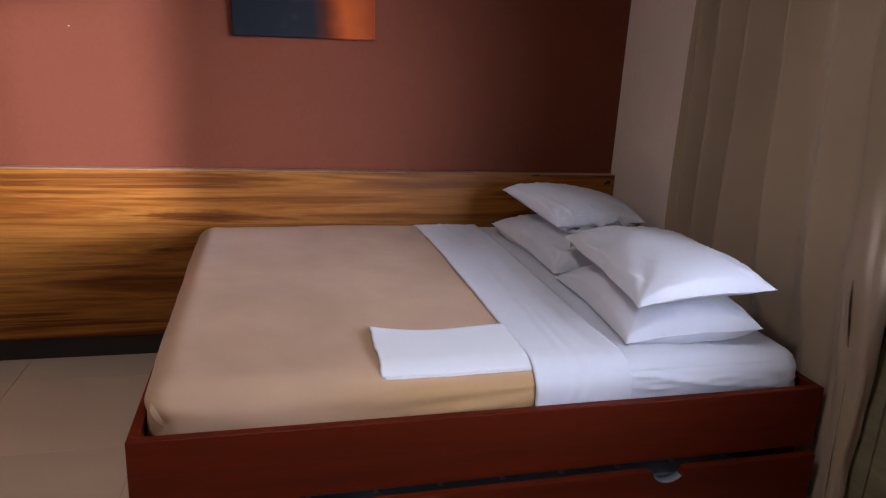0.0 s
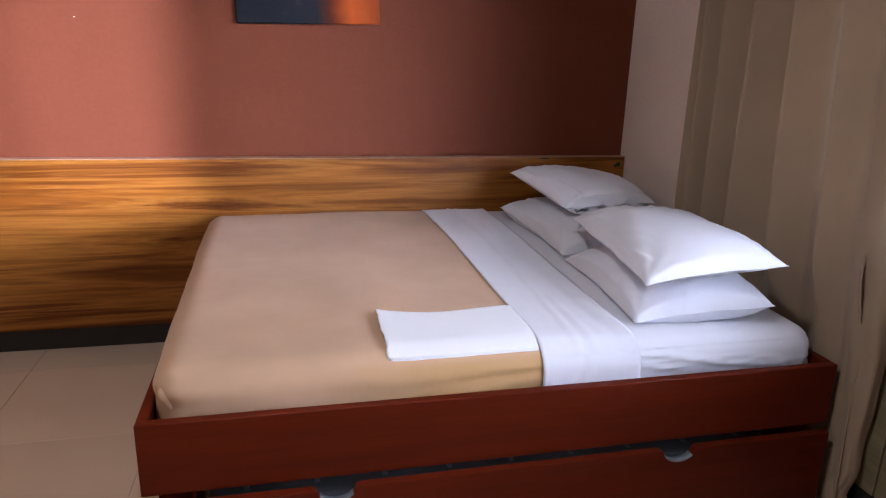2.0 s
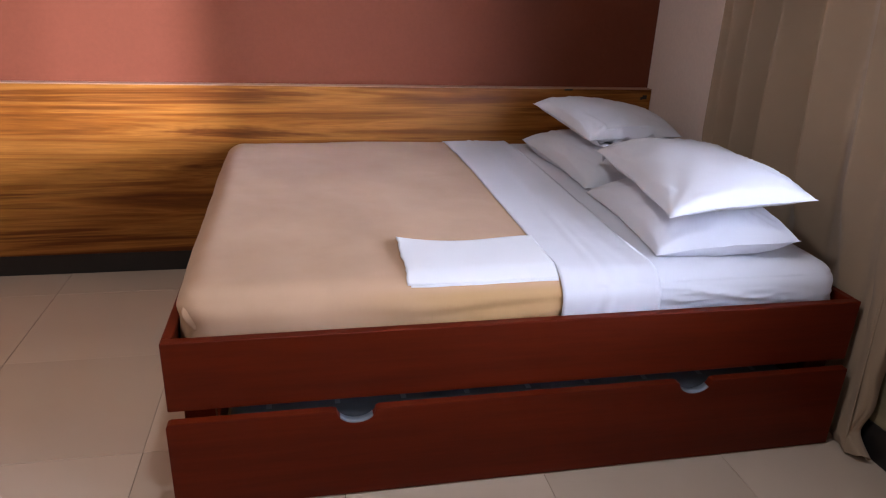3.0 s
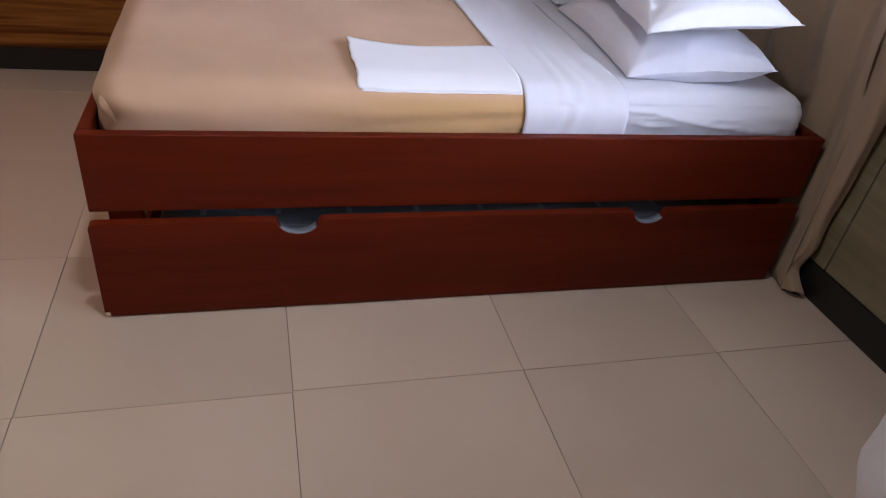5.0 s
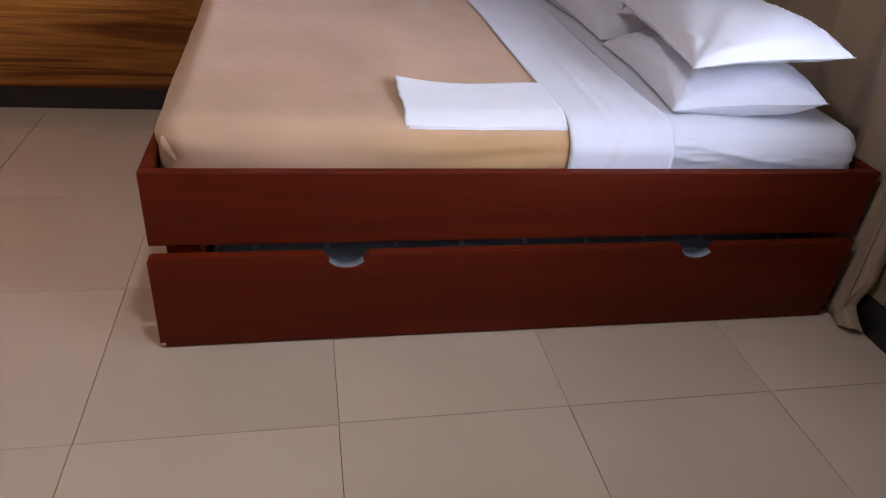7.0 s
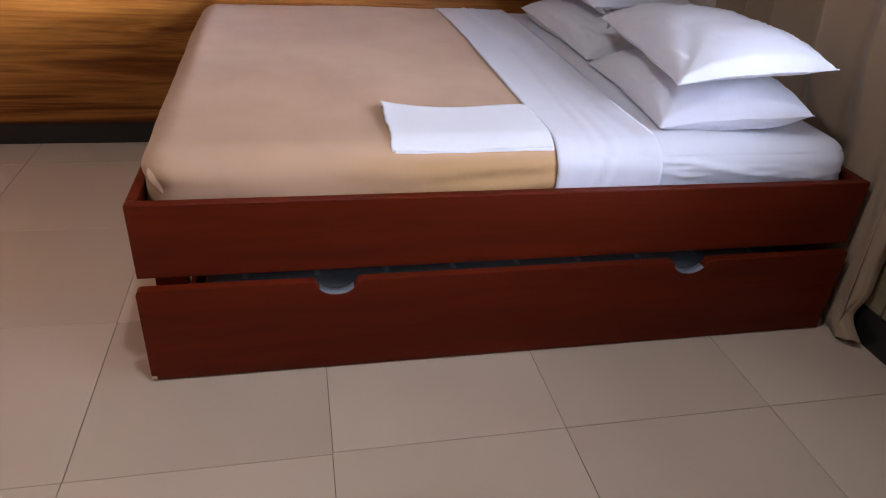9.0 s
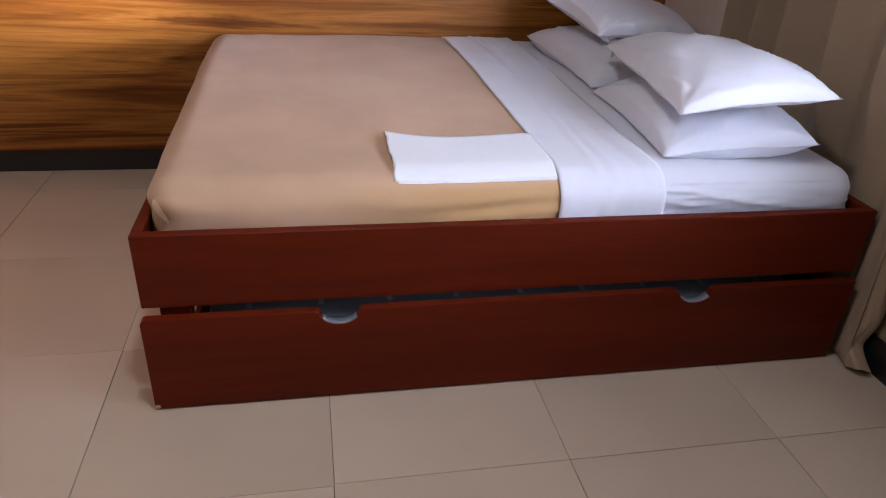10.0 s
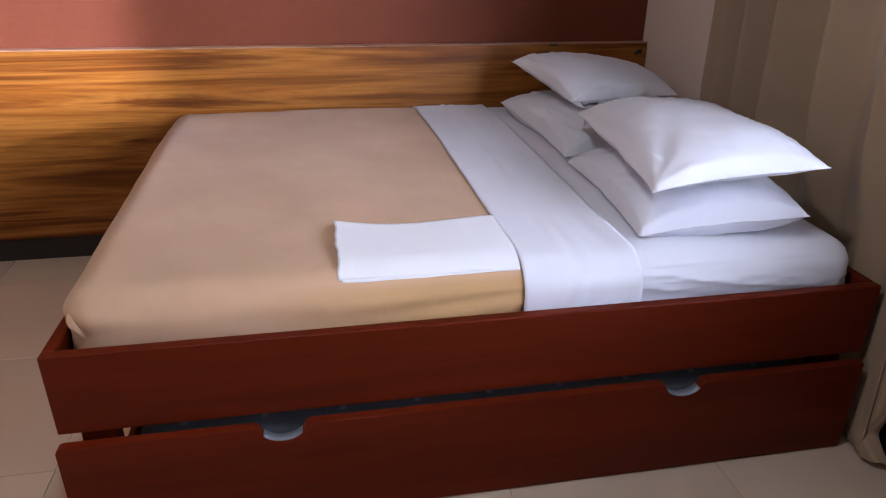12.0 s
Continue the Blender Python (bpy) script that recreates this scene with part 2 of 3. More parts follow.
box((X1, Y0, WZ1), (X1 + 0.15, Y1, ZC), bm=bm)
box((X1, Y0, WZ0), (X1 + 0.15, WY0, WZ1), bm=bm)
box((X1, WY1, WZ0), (X1 + 0.15, Y1, WZ1), bm=bm)
tagged(part("wall_east", bm, M_CREAM), "cream painted wall with a window behind the curtain", "wall", kind="structure")

bm = box((X0, 1.530, 0), (2.146, Y1, 0.104), 0.003)
tagged(part("baseboard_north", bm, M_BLACK), "black glossy skirting under the wood panelling", "skirting", kind="structure")
bm = box((2.148, Y0, 0), (X1, 1.529, 0.118), 0.003)
tagged(part("baseboard_east", bm, M_BLACK), "black glossy skirting along the window wall", "skirting", kind="structure")

part("paint_chip", box((-0.456, Y1 - 0.0012, 1.508), (-0.451, Y1 - 0.0002, 1.511), 0.0004), M_CREAM, bpy.data.objects["wall_north"], "small pale chip in the paint")

# wood panelling on the back wall
bm = box((X0, 1.512, 0.106), (2.160, Y1 - 0.001, 0.905), 0.003)
panelling = tagged(part("wall_panelling", bm, M_PANEL), "golden brown veneered wood panelling with horizontal grain", "panelling", kind="structure")
part("caulk_line", box((X0, 1.5115, 0.9055), (2.160, Y1 - 0.001, 0.909), 0.001), M_CAULK, panelling, "pale caulk line along the top edge")
for x, z, w, h in ((1.705, 0.902, 0.022, 0.004), (2.125, 0.868, 0.012, 0.010), (2.108, 0.862, 0.006, 0.007)):
    part("chip", box((x - w, 1.5095, z - h), (x + w, 1.5125, z + h), 0.0015), M_HOLE, panelling, "dark chip in the veneer")

# laminate dado below the window
dado = thing("dado_panelling", (2.16, -1.0, 0.118), "olive brown wood laminate dado with dark joints", "panelling")
tagged(dado, kind="structure")
for ya, yb in ((Y0, -2.704), (-2.698, -1.504), (-1.498, -0.304), (-0.297, 0.90), (0.907, 1.505)):
    p = part("dado_panel", box((2.152, ya, 0.119), (X1 - 0.001, yb, 0.712), 0.002), M_OLIVE)
    p.parent, p.matrix_parent_inverse = dado, Matrix.Translation(dado.location).inverted()

# window behind the curtain
window = tagged(part("window_1", box((2.150, WY0 - 0.02, 0.716), (X1 - 0.0005, WY1, WZ0 - 0.032), 0.004), M_DARKBLUE), "dark blue framed window with frosted panes and a deep ledge", "window", kind="structure")
part("window_sill", box((2.145, WY0 - 0.02, WZ0 - 0.030), (X1 + 0.13, WY1 - 0.002, WZ0 + 0.004), 0.006), M_DARKBLUE, window)
xf0, xf1 = X1 + 0.075, X1 + 0.115
for ya, yb, za, zb in ((WY0, WY1, WZ0 + 0.005, WZ0 + 0.050), (WY0, WY1, WZ1 - 0.045, WZ1), (WY0, WY0 + 0.045, WZ0 + 0.051, WZ1 - 0.046), (WY1 - 0.045, WY1, WZ0 + 0.051, WZ1 - 0.046), (-1.15, -1.10, WZ0 + 0.051, WZ1 - 0.046)):
    part("window_frame", box((xf0, ya, za), (xf1, yb, zb), 0.004), M_DARKBLUE, window)
for ya, yb in ((WY0 + 0.046, -1.151), (-1.099, WY1 - 0.046)):
    g = part("pane", box((xf0 + 0.016, ya, WZ0 + 0.052), (xf0 + 0.022, yb, WZ1 - 0.047)), M_GLASS, window)
    g.visible_shadow = False

# socket plate on the dado
socket = tagged(part("wall_socket", box((2.143, -0.548, 0.398), (2.1515, -0.434, 0.470), 0.004, 3), M_PLASTIC), "white plastic double wall socket on the olive dado", "socket")
for yc in (-0.464, -0.518):
    ins = part("socket_insert", box((2.1405, yc - 0.019, 0.412), (2.1425, yc + 0.019, 0.456), 0.0008), M_PLASTIC, socket)
    for dy, dz in ((-0.009, 0.006), (0.009, 0.006), (0.0, -0.010)):
        part("hole", box((2.1385, yc + dy - 0.0032, 0.434 + dz - 0.0045), (2.1402, yc + dy + 0.0032, 0.434 + dz + 0.0045), 0.0006), M_HOLE, ins)
for k in range(4):
    part("mark", box((2.1385, -0.497 + 0.003 * k, 0.425), (2.1402, -0.4955 + 0.003 * k, 0.440)), M_HOLE, socket)

# picture
bm = box((0, -0.030, 0), (0.640, 0, 0.90), 0.004)
picture = tagged(part("canvas_picture", bm, M_ART), "abstract canvas picture, black with a flame orange side", "picture")
picture.matrix_basis = pose(0.214, Y1 - 0.002, 1.508, 0, -1.6, 0)

# ---- bed ----
BX0, BX1, BY0, BY1, BZ0, BZ1 = 0.014, 2.070, -0.155, 1.498, 0.304, 0.509
bed = thing("bed_frame", (1.04, 0.67, 0), "dark reddish brown wooden bed frame with high side rails", "bed")


def bed_part(name, bm, mat, label=""):
    ob = part(name, bm, mat, None, label)
    ob.parent, ob.matrix_parent_inverse = bed, Matrix.Translation(bed.location).inverted()
    return ob


bed_part("side_rail", box((BX0, BY0, BZ0), (BX1, BY0 + 0.028, BZ1), 0.004, 3), M_MAHOG)
bed_part("side_rail", box((BX0, BY1 - 0.028, BZ0), (BX1, BY1, BZ1), 0.004, 3), M_MAHOG)
bed_part("foot_rail", box((BX0, BY0 + 0.029, BZ0), (BX0 + 0.028, BY1 - 0.029, BZ1), 0.004, 3), M_MAHOG)
bed_part("head_rail", box((BX1 - 0.028, BY0 + 0.029, BZ0), (BX1, BY1 - 0.029, BZ1), 0.004, 3), M_MAHOG)
bed_part("base_board", box((BX0 + 0.030, BY0 + 0.030, 0.330), (BX1 - 0.030, BY1 - 0.030, 0.348)), M_RAW)
for lx, ly in ((BX0 + 0.035, BY0 + 0.032), (BX1 - 0.115, BY0 + 0.032), (BX0 + 0.035, BY1 - 0.10), (BX1 - 0.115, BY1 - 0.10)):
    bed_part("leg", box((lx, ly, 0.0), (lx + 0.08, ly + 0.035, 0.329), 0.003), M_MAHOG)

# pull-out trundle under the bed
trundle = thing("trundle_bed", (1.04, 0.3, 0), "dark reddish brown pull-out trundle drawer with round finger notches", "trundle bed")


def trundle_part(name, bm, mat, label=""):
    ob = part(name, bm, mat, None, label)
    ob.parent, ob.matrix_parent_inverse = trundle, Matrix.Translation(trundle.location).inverted()
    return ob


TX0, TX1, TZ = 0.012, 2.058, 0.288
pts = [(TX0 + 0.004, 0.004), (TX1, 0.004), (TX1, TZ)]
for cx in (1.528, 0.505):
    r, d = 0.052, 0.042
    pts += [(cx + r + 0.012, TZ), (cx + r + 0.002, TZ - 0.004)]
    pts += [(cx + r * math.cos(a), TZ - 0.006 - (d - 0.006) * math.sin(a)) for a in [math.pi * k / 16 for k in range(1, 16)]]
    pts += [(cx - r - 0.002, TZ - 0.004), (cx - r - 0.012, TZ)]
pts += [(TX0 + 0.012, TZ), (TX0 + 0.004, TZ - 0.003), (TX0, TZ - 0.012), (TX0, 0.012)]
front = trundle_part("front_panel", outline_plate(pts, -0.187, -0.160), M_MAHOG)
bv = front.modifiers.new("worn", "BEVEL")
bv.width, bv.segments, bv.limit_method = 0.002, 2, "ANGLE"
for cx in (1.528, 0.505):
    def rim(u, v, cx=cx):
        a = math.pi * (0.16 + 0.68 * u)
        return (cx + 0.0508 * math.cos(a), -0.1868 + 0.026 * v, TZ - 0.006 - 0.0350 * math.sin(a))
    edging = sheet("notch_edging", 20, 2, rim, M_EDGING, None, "pale grey edging of the finger notch", 0.0016)
    edging.parent, edging.matrix_parent_inverse = trundle, Matrix.Translation(trundle.location).inverted()
trundle_part("worn_corner", box((TX0 - 0.0012, -0.1885, 0.004), (TX0 + 0.016, -0.172, 0.020), 0.005), M_RAW, "pale worn corner of bare chipboard")
trundle_part("side_panel", box((TX0 + 0.09, -0.159, 0.03), (TX0 + 0.106, 1.20, 0.16), 0.002), M_MAHOG)
trundle_part("side_panel", box((TX1 - 0.106, -0.159, 0.03), (TX1 - 0.09, 1.20, 0.16), 0.002), M_MAHOG)
trundle_part("base_panel", box((TX0 + 0.107, -0.159, 0.05), (TX1 - 0.107, 1.20, 0.066)), M_RAW)
for wx in (TX0 + 0.04, TX1 - 0.09):
    for wy in (-0.11, 1.1):
        bm = bmesh.new()
        bmesh.ops.create_cone(bm, cap_ends=True, segments=24, radius1=0.025, radius2=0.025, depth=0.022, matrix=pose(wx, wy, 0.025, 0, 90, 0))
        trundle_part("castor", bm, M_BLACK)


def rounded_box(a, b, r, step, flat_bottom=True):
    """Points and faces of a box with wide rounded edges, in squares of about the step."""
    size = [b[i] - a[i] for i in range(3)]
    n = [max(2, round(s / step)) for s in size]
    index, verts, faces = {}, [], []

    def vert(i, j, k):
        key = (i, j, k)
        if key not in index:
            p = Vector((a[0] + size[0] * i / n[0], a[1] + size[1] * j / n[1], a[2] + size[2] * k / n[2]))
            q = Vector([min(max(p[c], a[c] + r), b[c] - r) for c in range(3)])
            d = p - q
            if d.length > 1e-6:
                m = max(abs(d.x), abs(d.y), abs(d.z))
                p = q + d.normalized() * min(r, m)
            index[key] = len(verts)
            verts.append(p)
        return index[key]

    for c in range(3):
        u, v = (c + 1) % 3, (c + 2) % 3
        for side in (0, n[c]):
            for i in range(n[u]):
                for j in range(n[v]):
                    quad = []
                    for di, dj in ((0, 0), (1, 0), (1, 1), (0, 1)):
                        k = [0, 0, 0]
                        k[c], k[u], k[v] = side, i + di, j + dj
                        quad.append(vert(*k))
                    faces.append(quad if side else quad[::-1])
    return verts, faces


MA, MB = Vector((0.045, -0.108, 0.350)), Vector((2.042, 1.488, 0.628))


def crown(y):
    """The top rises from the open side towards the wall."""
    t = max(0.0, min(1.0, (y + 0.1) / 1.3))
    return -0.020 + 0.042 * t * t * (3 - 2 * t)


def crease(x, y, z):
    """Soft unevenness of the made bed: slack on top, drag lines on the side."""
    h = 0.005 * fbm(x * 2.1, y * 2.1, 3.0) + 0.002 * fbm(x * 7, y * 7, 1.0)
    return h + (crown(y) if z > 0.60 else 0.0)


def corner_bulge(z):
    """The stuffed corner swells above and draws in where the blanket is tucked."""
    t = max(0.0, min(1.0, (0.605 - z) / 0.085))
    return 0.012 * math.exp(-((z - 0.637) / 0.024) ** 2) - 0.019 * t * t * (3 - 2 * t)


def bed_shell(name, grow, x_from, x_to, z_from, mat, label, category, extra=None, step=0.02, thick=0.004, slant=0.0):
    g = Vector((grow, grow, grow))
    verts, faces = rounded_box(MA - g, MB + g, 0.078 + grow, step)
    keep = [f for f in faces if all(x_from <= verts[i].x <= x_to and verts[i].z >= z_from for i in f) and not all(verts[i].z < 0.352 for i in f)]
    used = sorted({i for f in keep for i in f})
    remap = {o: k for k, o in enumerate(used)}
    out = []
    for i in used:
        p = verts[i].copy()
        centre = Vector(((MA.x + MB.x) / 2, (MA.y + MB.y) / 2, 0.45))
        n = Vector((0, 0, 1)) if verts[i].z > 0.60 else Vector((p.x - centre.x if p.x < 0.2 or p.x > 1.9 else 0, p.y - centre.y if p.y < 0.05 or p.y > 1.4 else 0, 0)).normalized()
        if 0.52 < p.z <= 0.60:
            p.z += crown(p.y) * (p.z - 0.52) / 0.08
        p += n * crease(p.x, p.y, verts[i].z)
        if extra:
            p += n * extra(p.x, p.y, verts[i].z)
        swell = corner_bulge(verts[i].z) * math.exp(-((p.x - 0.06) / 0.08) ** 2) * math.exp(-((p.y + 0.09) / 0.10) ** 2)
        p += Vector((-0.76, -0.60, 0.10)) * swell
        p.x -= slant * max(0.0, p.y) / 1.48
        out.append(p)
    me = bpy.data.meshes.new(name)
    me.from_pydata(out, [], [[remap[i] for i in f] for f in keep])
    ob = mesh_object(name, me, mat, None, "", True)
    if thick:
        so = ob.modifiers.new("thickness", "SOLIDIFY")
        so.thickness, so.offset = thick, 1
    return tagged(ob, label, category)


def sheet_drag(x, y, z):
    if y > 0.0 or z > 0.60:
        return 0.0
    w = max(0.0, min(1.0, (x - 1.38) / 0.1))
    fade = w * max(0.0, 1.0 - (x - 1.40) / 0.55)
    folds = sum(d * math.exp(-((z - z0 - k * (x - 1.41) - 0.004 * math.sin(x * 21 + z0 * 90)) / 0.0055) ** 2) for z0, k, d in ((0.580, -0.095, 0.020), (0.562, -0.080, 0.024), (0.544, -0.062, 0.022), (0.524, -0.025, 0.016)))
    hem = 0.010 * w * max(0.0, fbm(x * 14, z * 30, 4)) * max(0.0, min(1.0, (x - 1.72) / 0.1)) * max(0.0, (0.57 - z) / 0.06)
    return folds * fade + hem - 0.003 * w


def corner_pleat(x, y, z):
    """The tucked pleat at the foot corner, and slack towards the hem."""
    slack = 0.004 * math.sin(x * 13 + z * 30) * max(0.0, 0.60 - z) / 0.1 if y < 0 else 0.0
    drag = 0.006 * math.sin((z - 0.10 * (x - 0.6)) * 95) * max(0.0, min(1.0, (x - 0.6) / 0.3)) if y < 0.0 and z < 0.59 else 0.0
    return slack * 0.7 + drag * 0.7


fitted = bed_shell("fitted_sheet", 0.0, -9, 9, 0.0, M_WHITE, "thick mattress with a white fitted sheet, wrinkled along its side", "mattress", sheet_drag, 0.0095, 0.0)
del fitted["category"], fitted["label"]
mattress = thing("mattress", (1.04, 0.69, 0.35), "thick mattress with a white fitted sheet, wrinkled along its side", "mattress")
fitted.parent, fitted.matrix_parent_inverse = mattress, Matrix.Translation(mattress.location).inverted()
core = part("ticking", box((0.058, -0.112, 0.3485), (2.0405, 1.468, 0.44), 0.02), M_GREYTICK, None, "grey mattress ticking below the sheet")
core.parent, core.matrix_parent_inverse = mattress, fitted.matrix_parent_inverse
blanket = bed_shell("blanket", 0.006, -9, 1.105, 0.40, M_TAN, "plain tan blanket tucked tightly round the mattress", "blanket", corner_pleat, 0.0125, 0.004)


def pleat(u, v):
    """The lifted lip of the tucked corner."""
    s = math.sin(math.pi * u) ** 0.7
    zo = 0.592 - 0.085 * u
    z = zo - 0.020 * max(0.0, min(1.0, (zo - 0.52) / 0.08))
    th = radians(224 + 22 * u * u + 5 * s + 28 * v)
    r = math.sqrt(0.084 ** 2 - max(0.0, zo - 0.55) ** 2) + 0.0025 + 0.94 * corner_bulge(zo) + 0.012 * s * (1 - v) ** 1.6 - 0.014 * v ** 2
    return (MA.x + 0.078 + r * math.cos(th), MA.y + 0.078 + r * math.sin(th), z)


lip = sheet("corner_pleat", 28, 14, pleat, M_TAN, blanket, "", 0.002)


def fold_lines(x, y, z):
    t = 0.0
    if z > 0.6:
        t = 0.0045 * math.exp(-((x - 1.215 - 0.03 * math.sin(y * 2)) / 0.010) ** 2) + 0.003 * math.exp(-((x - 1.262) / 0.014) ** 2) - 0.002 * math.exp(-((x - 1.335 + 0.02 * math.sin(y * 3)) / 0.02) ** 2)
    elif y < 0:
        t = 0.004 * math.exp(-((x - 1.23 - (z - 0.5) * 0.2) / 0.012) ** 2) - 0.003 * math.exp(-((x - 1.205 - (z - 0.5) * 0.2) / 0.012) ** 2)
    return t + 0.0015 * fbm(x * 9, y * 4, 2)


top_sheet = bed_shell("folded_top_sheet", 0.0115, 1.090, 1.410, 0.42, M_WHITE, "white top sheet folded down in a band over the blanket", "sheet", fold_lines, 0.0105, 0.004, 0.042)

# bare trundle mattress in its drawer
verts, faces = rounded_box(Vector((0.16, -0.150, 0.067)), Vector((1.90, 1.18, 0.254)), 0.03, 0.03)
me = bpy.data.meshes.new("trundle_mattress")
me.from_pydata(verts, [], faces)
tm = tagged(mesh_object("trundle_mattress", me, M_GREYTICK, None, "", True), "blue grey striped mattress lying in the trundle drawer", "mattress")
for k in range(9):
    part("stripe", box((0.26 + k * 0.19, -0.10, 0.2542), (0.275 + k * 0.19, 1.14, 0.2552)), M_STRIPE, tm)


# ---- folded towel ----
def towel():
    ob = thing("folded_towel", (0.885, 0.07, 0.64), "white cotton towel folded flat, one end at the sheet", "towel")
    inv = Matrix.Translation(ob.location).inverted()

    def drape(x, y):
        """Height of the blanket under the towel, which bends over the side of the mattress."""
        edge = max(0.0, -0.010 - y)
        return 0.6405 + crown(y) + 0.005 * fbm(x * 2.1, y * 2.1, 3.0) - 0.034 * (edge / 0.080) ** 2

    for k, (dx, lift, dy, short) in enumerate(((0.006, 0.000, 0.004, 0.004), (0.000, 0.0030, 0.002, 0.002), (0.010, 0.0058, 0.003, 0.003), (-0.004, 0.0086, 0.000, 0.0))):
        def fn(u, v, k=k, dx=dx, lift=lift, dy=dy, short=short):
            ragged = (0.0022 * math.sin(v * 11 + k * 2.1) + 0.0014 * math.sin(v * 29 + k)) * (1 - u) ** 8
            x0, x1 = 0.661 + dx + ragged, 1.094
            x = x0 + u * (x1 - x0)
            back = 0.188 - dy - 0.020 * math.sin(math.pi * min(1.0, u * 1.1)) - 0.004 * u
            y = back + v * (-0.080 + short - back)
            curl = 0.008 * (1 - u) ** 7 * (1 - v) ** 2
            return (x, y, drape(x, y) + lift + curl * (0.5 + 0.25 * k) + 0.0007 * fbm(x * 9, y * 9, k))
        p = sheet("layer", 60, 34, fn, M_TOWEL, None, "", 0.0022)
        p.parent, p.matrix_parent_inverse = ob, inv

    def fold(u, v):
        """The rounded fold along the open side, round all the layers."""
        a = math.pi * (v - 0.5)
        x = 0.664 + u * 0.428
        y = -0.080
        return (x, y - 0.0040 * math.cos(a) + 0.0006 * fbm(x * 8, 0, 4), drape(x, y) + 0.0043 + 0.0046 * math.sin(a))
    p = sheet("folded_edge", 60, 10, fold, M_TOWEL, None, "", 0.0016)
    p.parent, p.matrix_parent_inverse = ob, inv
    return ob


towel()


# ---- pillows ----
def bed_top(y):
    return 0.630 + crown(y)


def pillow(corners, thick, seed, label, flat=0.55, mouth_end=None, on_bed=False, puff=0.27):
    """A stuffed pillow in its case between four corners (open side left and right, wall side left and right)."""
    a, b, c, d = (Vector(p) for p in corners)
    centre = (a + b + c + d) / 4
    ob = thing("pillow", centre, label, "pillow", "pillows on the bed")
    n = 48

    def base(s, t):
        u, v = (s + 1) / 2, (t + 1) / 2
        return (a * (1 - u) + b * u) * (1 - v) + (c * (1 - u) + d * u) * v - centre

    def surf(u, v, side):
        s, t = 2 * u - 1, 2 * v - 1
        s, t = math.copysign(abs(s) ** 0.8, s), math.copysign(abs(t) ** 0.8, t)
        ss = s * (1 - 0.075 * (1 - t * t) * abs(s) ** 1.5)
        tt = t * (1 - 0.055 * (1 - s * s) * abs(t) ** 1.5)
        p = base(ss, tt)
        p.x += 0.006 * fbm(p.y * 7 + seed, seed, 5) * abs(s) ** 3
        p.y += 0.006 * fbm(p.x * 7, seed * 2, 6) * abs(t) ** 3
        body = max(0.0, (1 - s * s) * (1 - t * t))
        h = thick * 0.5 * (0.80 * body ** puff + 0.20 * body ** 0.8)
        h *= 1 - 0.85 * abs(s * t) ** 4
        ang = math.atan2(1 - abs(t) + 1e-4, 1 - abs(s) + 1e-4)
        h += 0.0045 * (abs(s) * abs(t)) ** 1.2 * math.sin(ang * 10 + seed) * min(1.0, body * 8)
        h += 0.013 * fbm(p.x * 4 + seed, p.y * 4, side) * body ** 0.4
        # slack ridges that run in from the corners and along the sides
        q = fbm(p.x * 9 + 3 * p.y + seed, p.y * 3.5 - 2 * p.x, 7)
        h += (0.009 * max(0.0, 0.16 - abs(q)) / 0.16 - 0.004) * (1 - body) ** 1.5 * min(1.0, body * 6)
        p.z += h * (1.0 if side > 0 else -flat) + 0.005 * fbm(p.x * 3, p.y * 3 + seed, 9)
        if on_bed:
            p.z = max(p.z, bed_top(p.y + centre.y) + 0.004 + (0.003 if side > 0 else 0.0) - centre.z)
        return tuple(p)

    sheet("top_side", n, n, lambda u, v: surf(u, v, 1), M_WHITE, ob)
    sheet("under_side", n, n, lambda u, v: surf(1 - u, v, -1), M_WHITE, ob)

    def seam(u, v):
        k = u * 4
        e, f = int(min(k, 3)), min(k - int(min(k, 3)), 1.0)
        s, t = ((f, 0), (1, f), (1 - f, 1), (0, 1 - f))[e]
        p = Vector(surf(s, t, 1))
        g = 2 * math.pi * v
        return tuple(p + Vector((math.cos(g) * 0.0011, math.cos(g) * 0.0011, math.sin(g) * 0.0011)))
    sheet("seam", 160, 5, seam, M_WHITE, ob)

    if mouth_end:
        # the open mouth of the case: a slack ruffled band beyond one short end
        depth, droop, end = mouth_end

        def mouth(u, v):
            g = 2 * math.pi * u
            cs, sn = math.cos(g), math.sin(g)
            p = base((0.93 - 0.05 * v) * cs, end * (0.90 + (depth + 0.03 * math.sin(g * 3 + seed)) * v))
            p.z += (0.050 - 0.043 * v) * sn + 0.012 * v * math.sin(cs * 9 + seed) + 0.006 * v * math.sin(cs * 23 + seed) - droop * v * v
            if on_bed:
                p.z = max(p.z, bed_top(p.y + centre.y) + 0.006 + 0.002 * sn - centre.z)
            return tuple(p)
        sheet("case_mouth", 120, 12, mouth, M_WHITE, ob, "ruffled open end of the pillowcase", 0.002)
    return ob


pillow(((1.443, 0.012, 0.622), (1.885, -0.060, 0.682), (1.462, 0.620, 0.642), (1.935, 0.600, 0.660)), 0.215, 1.0, "white pillow lying flat at the bottom of the front stack", 0.75, (0.14, 0.02, 1), True, 0.22)
pillow(((1.438, -0.036, 0.760), (1.872, -0.100, 0.828), (1.515, 0.690, 0.792), (1.900, 0.620, 0.805)), 0.185, 2.3, "plump white pillow on top of the front stack", 0.32, (0.08, 0.03, 1), puff=0.24)
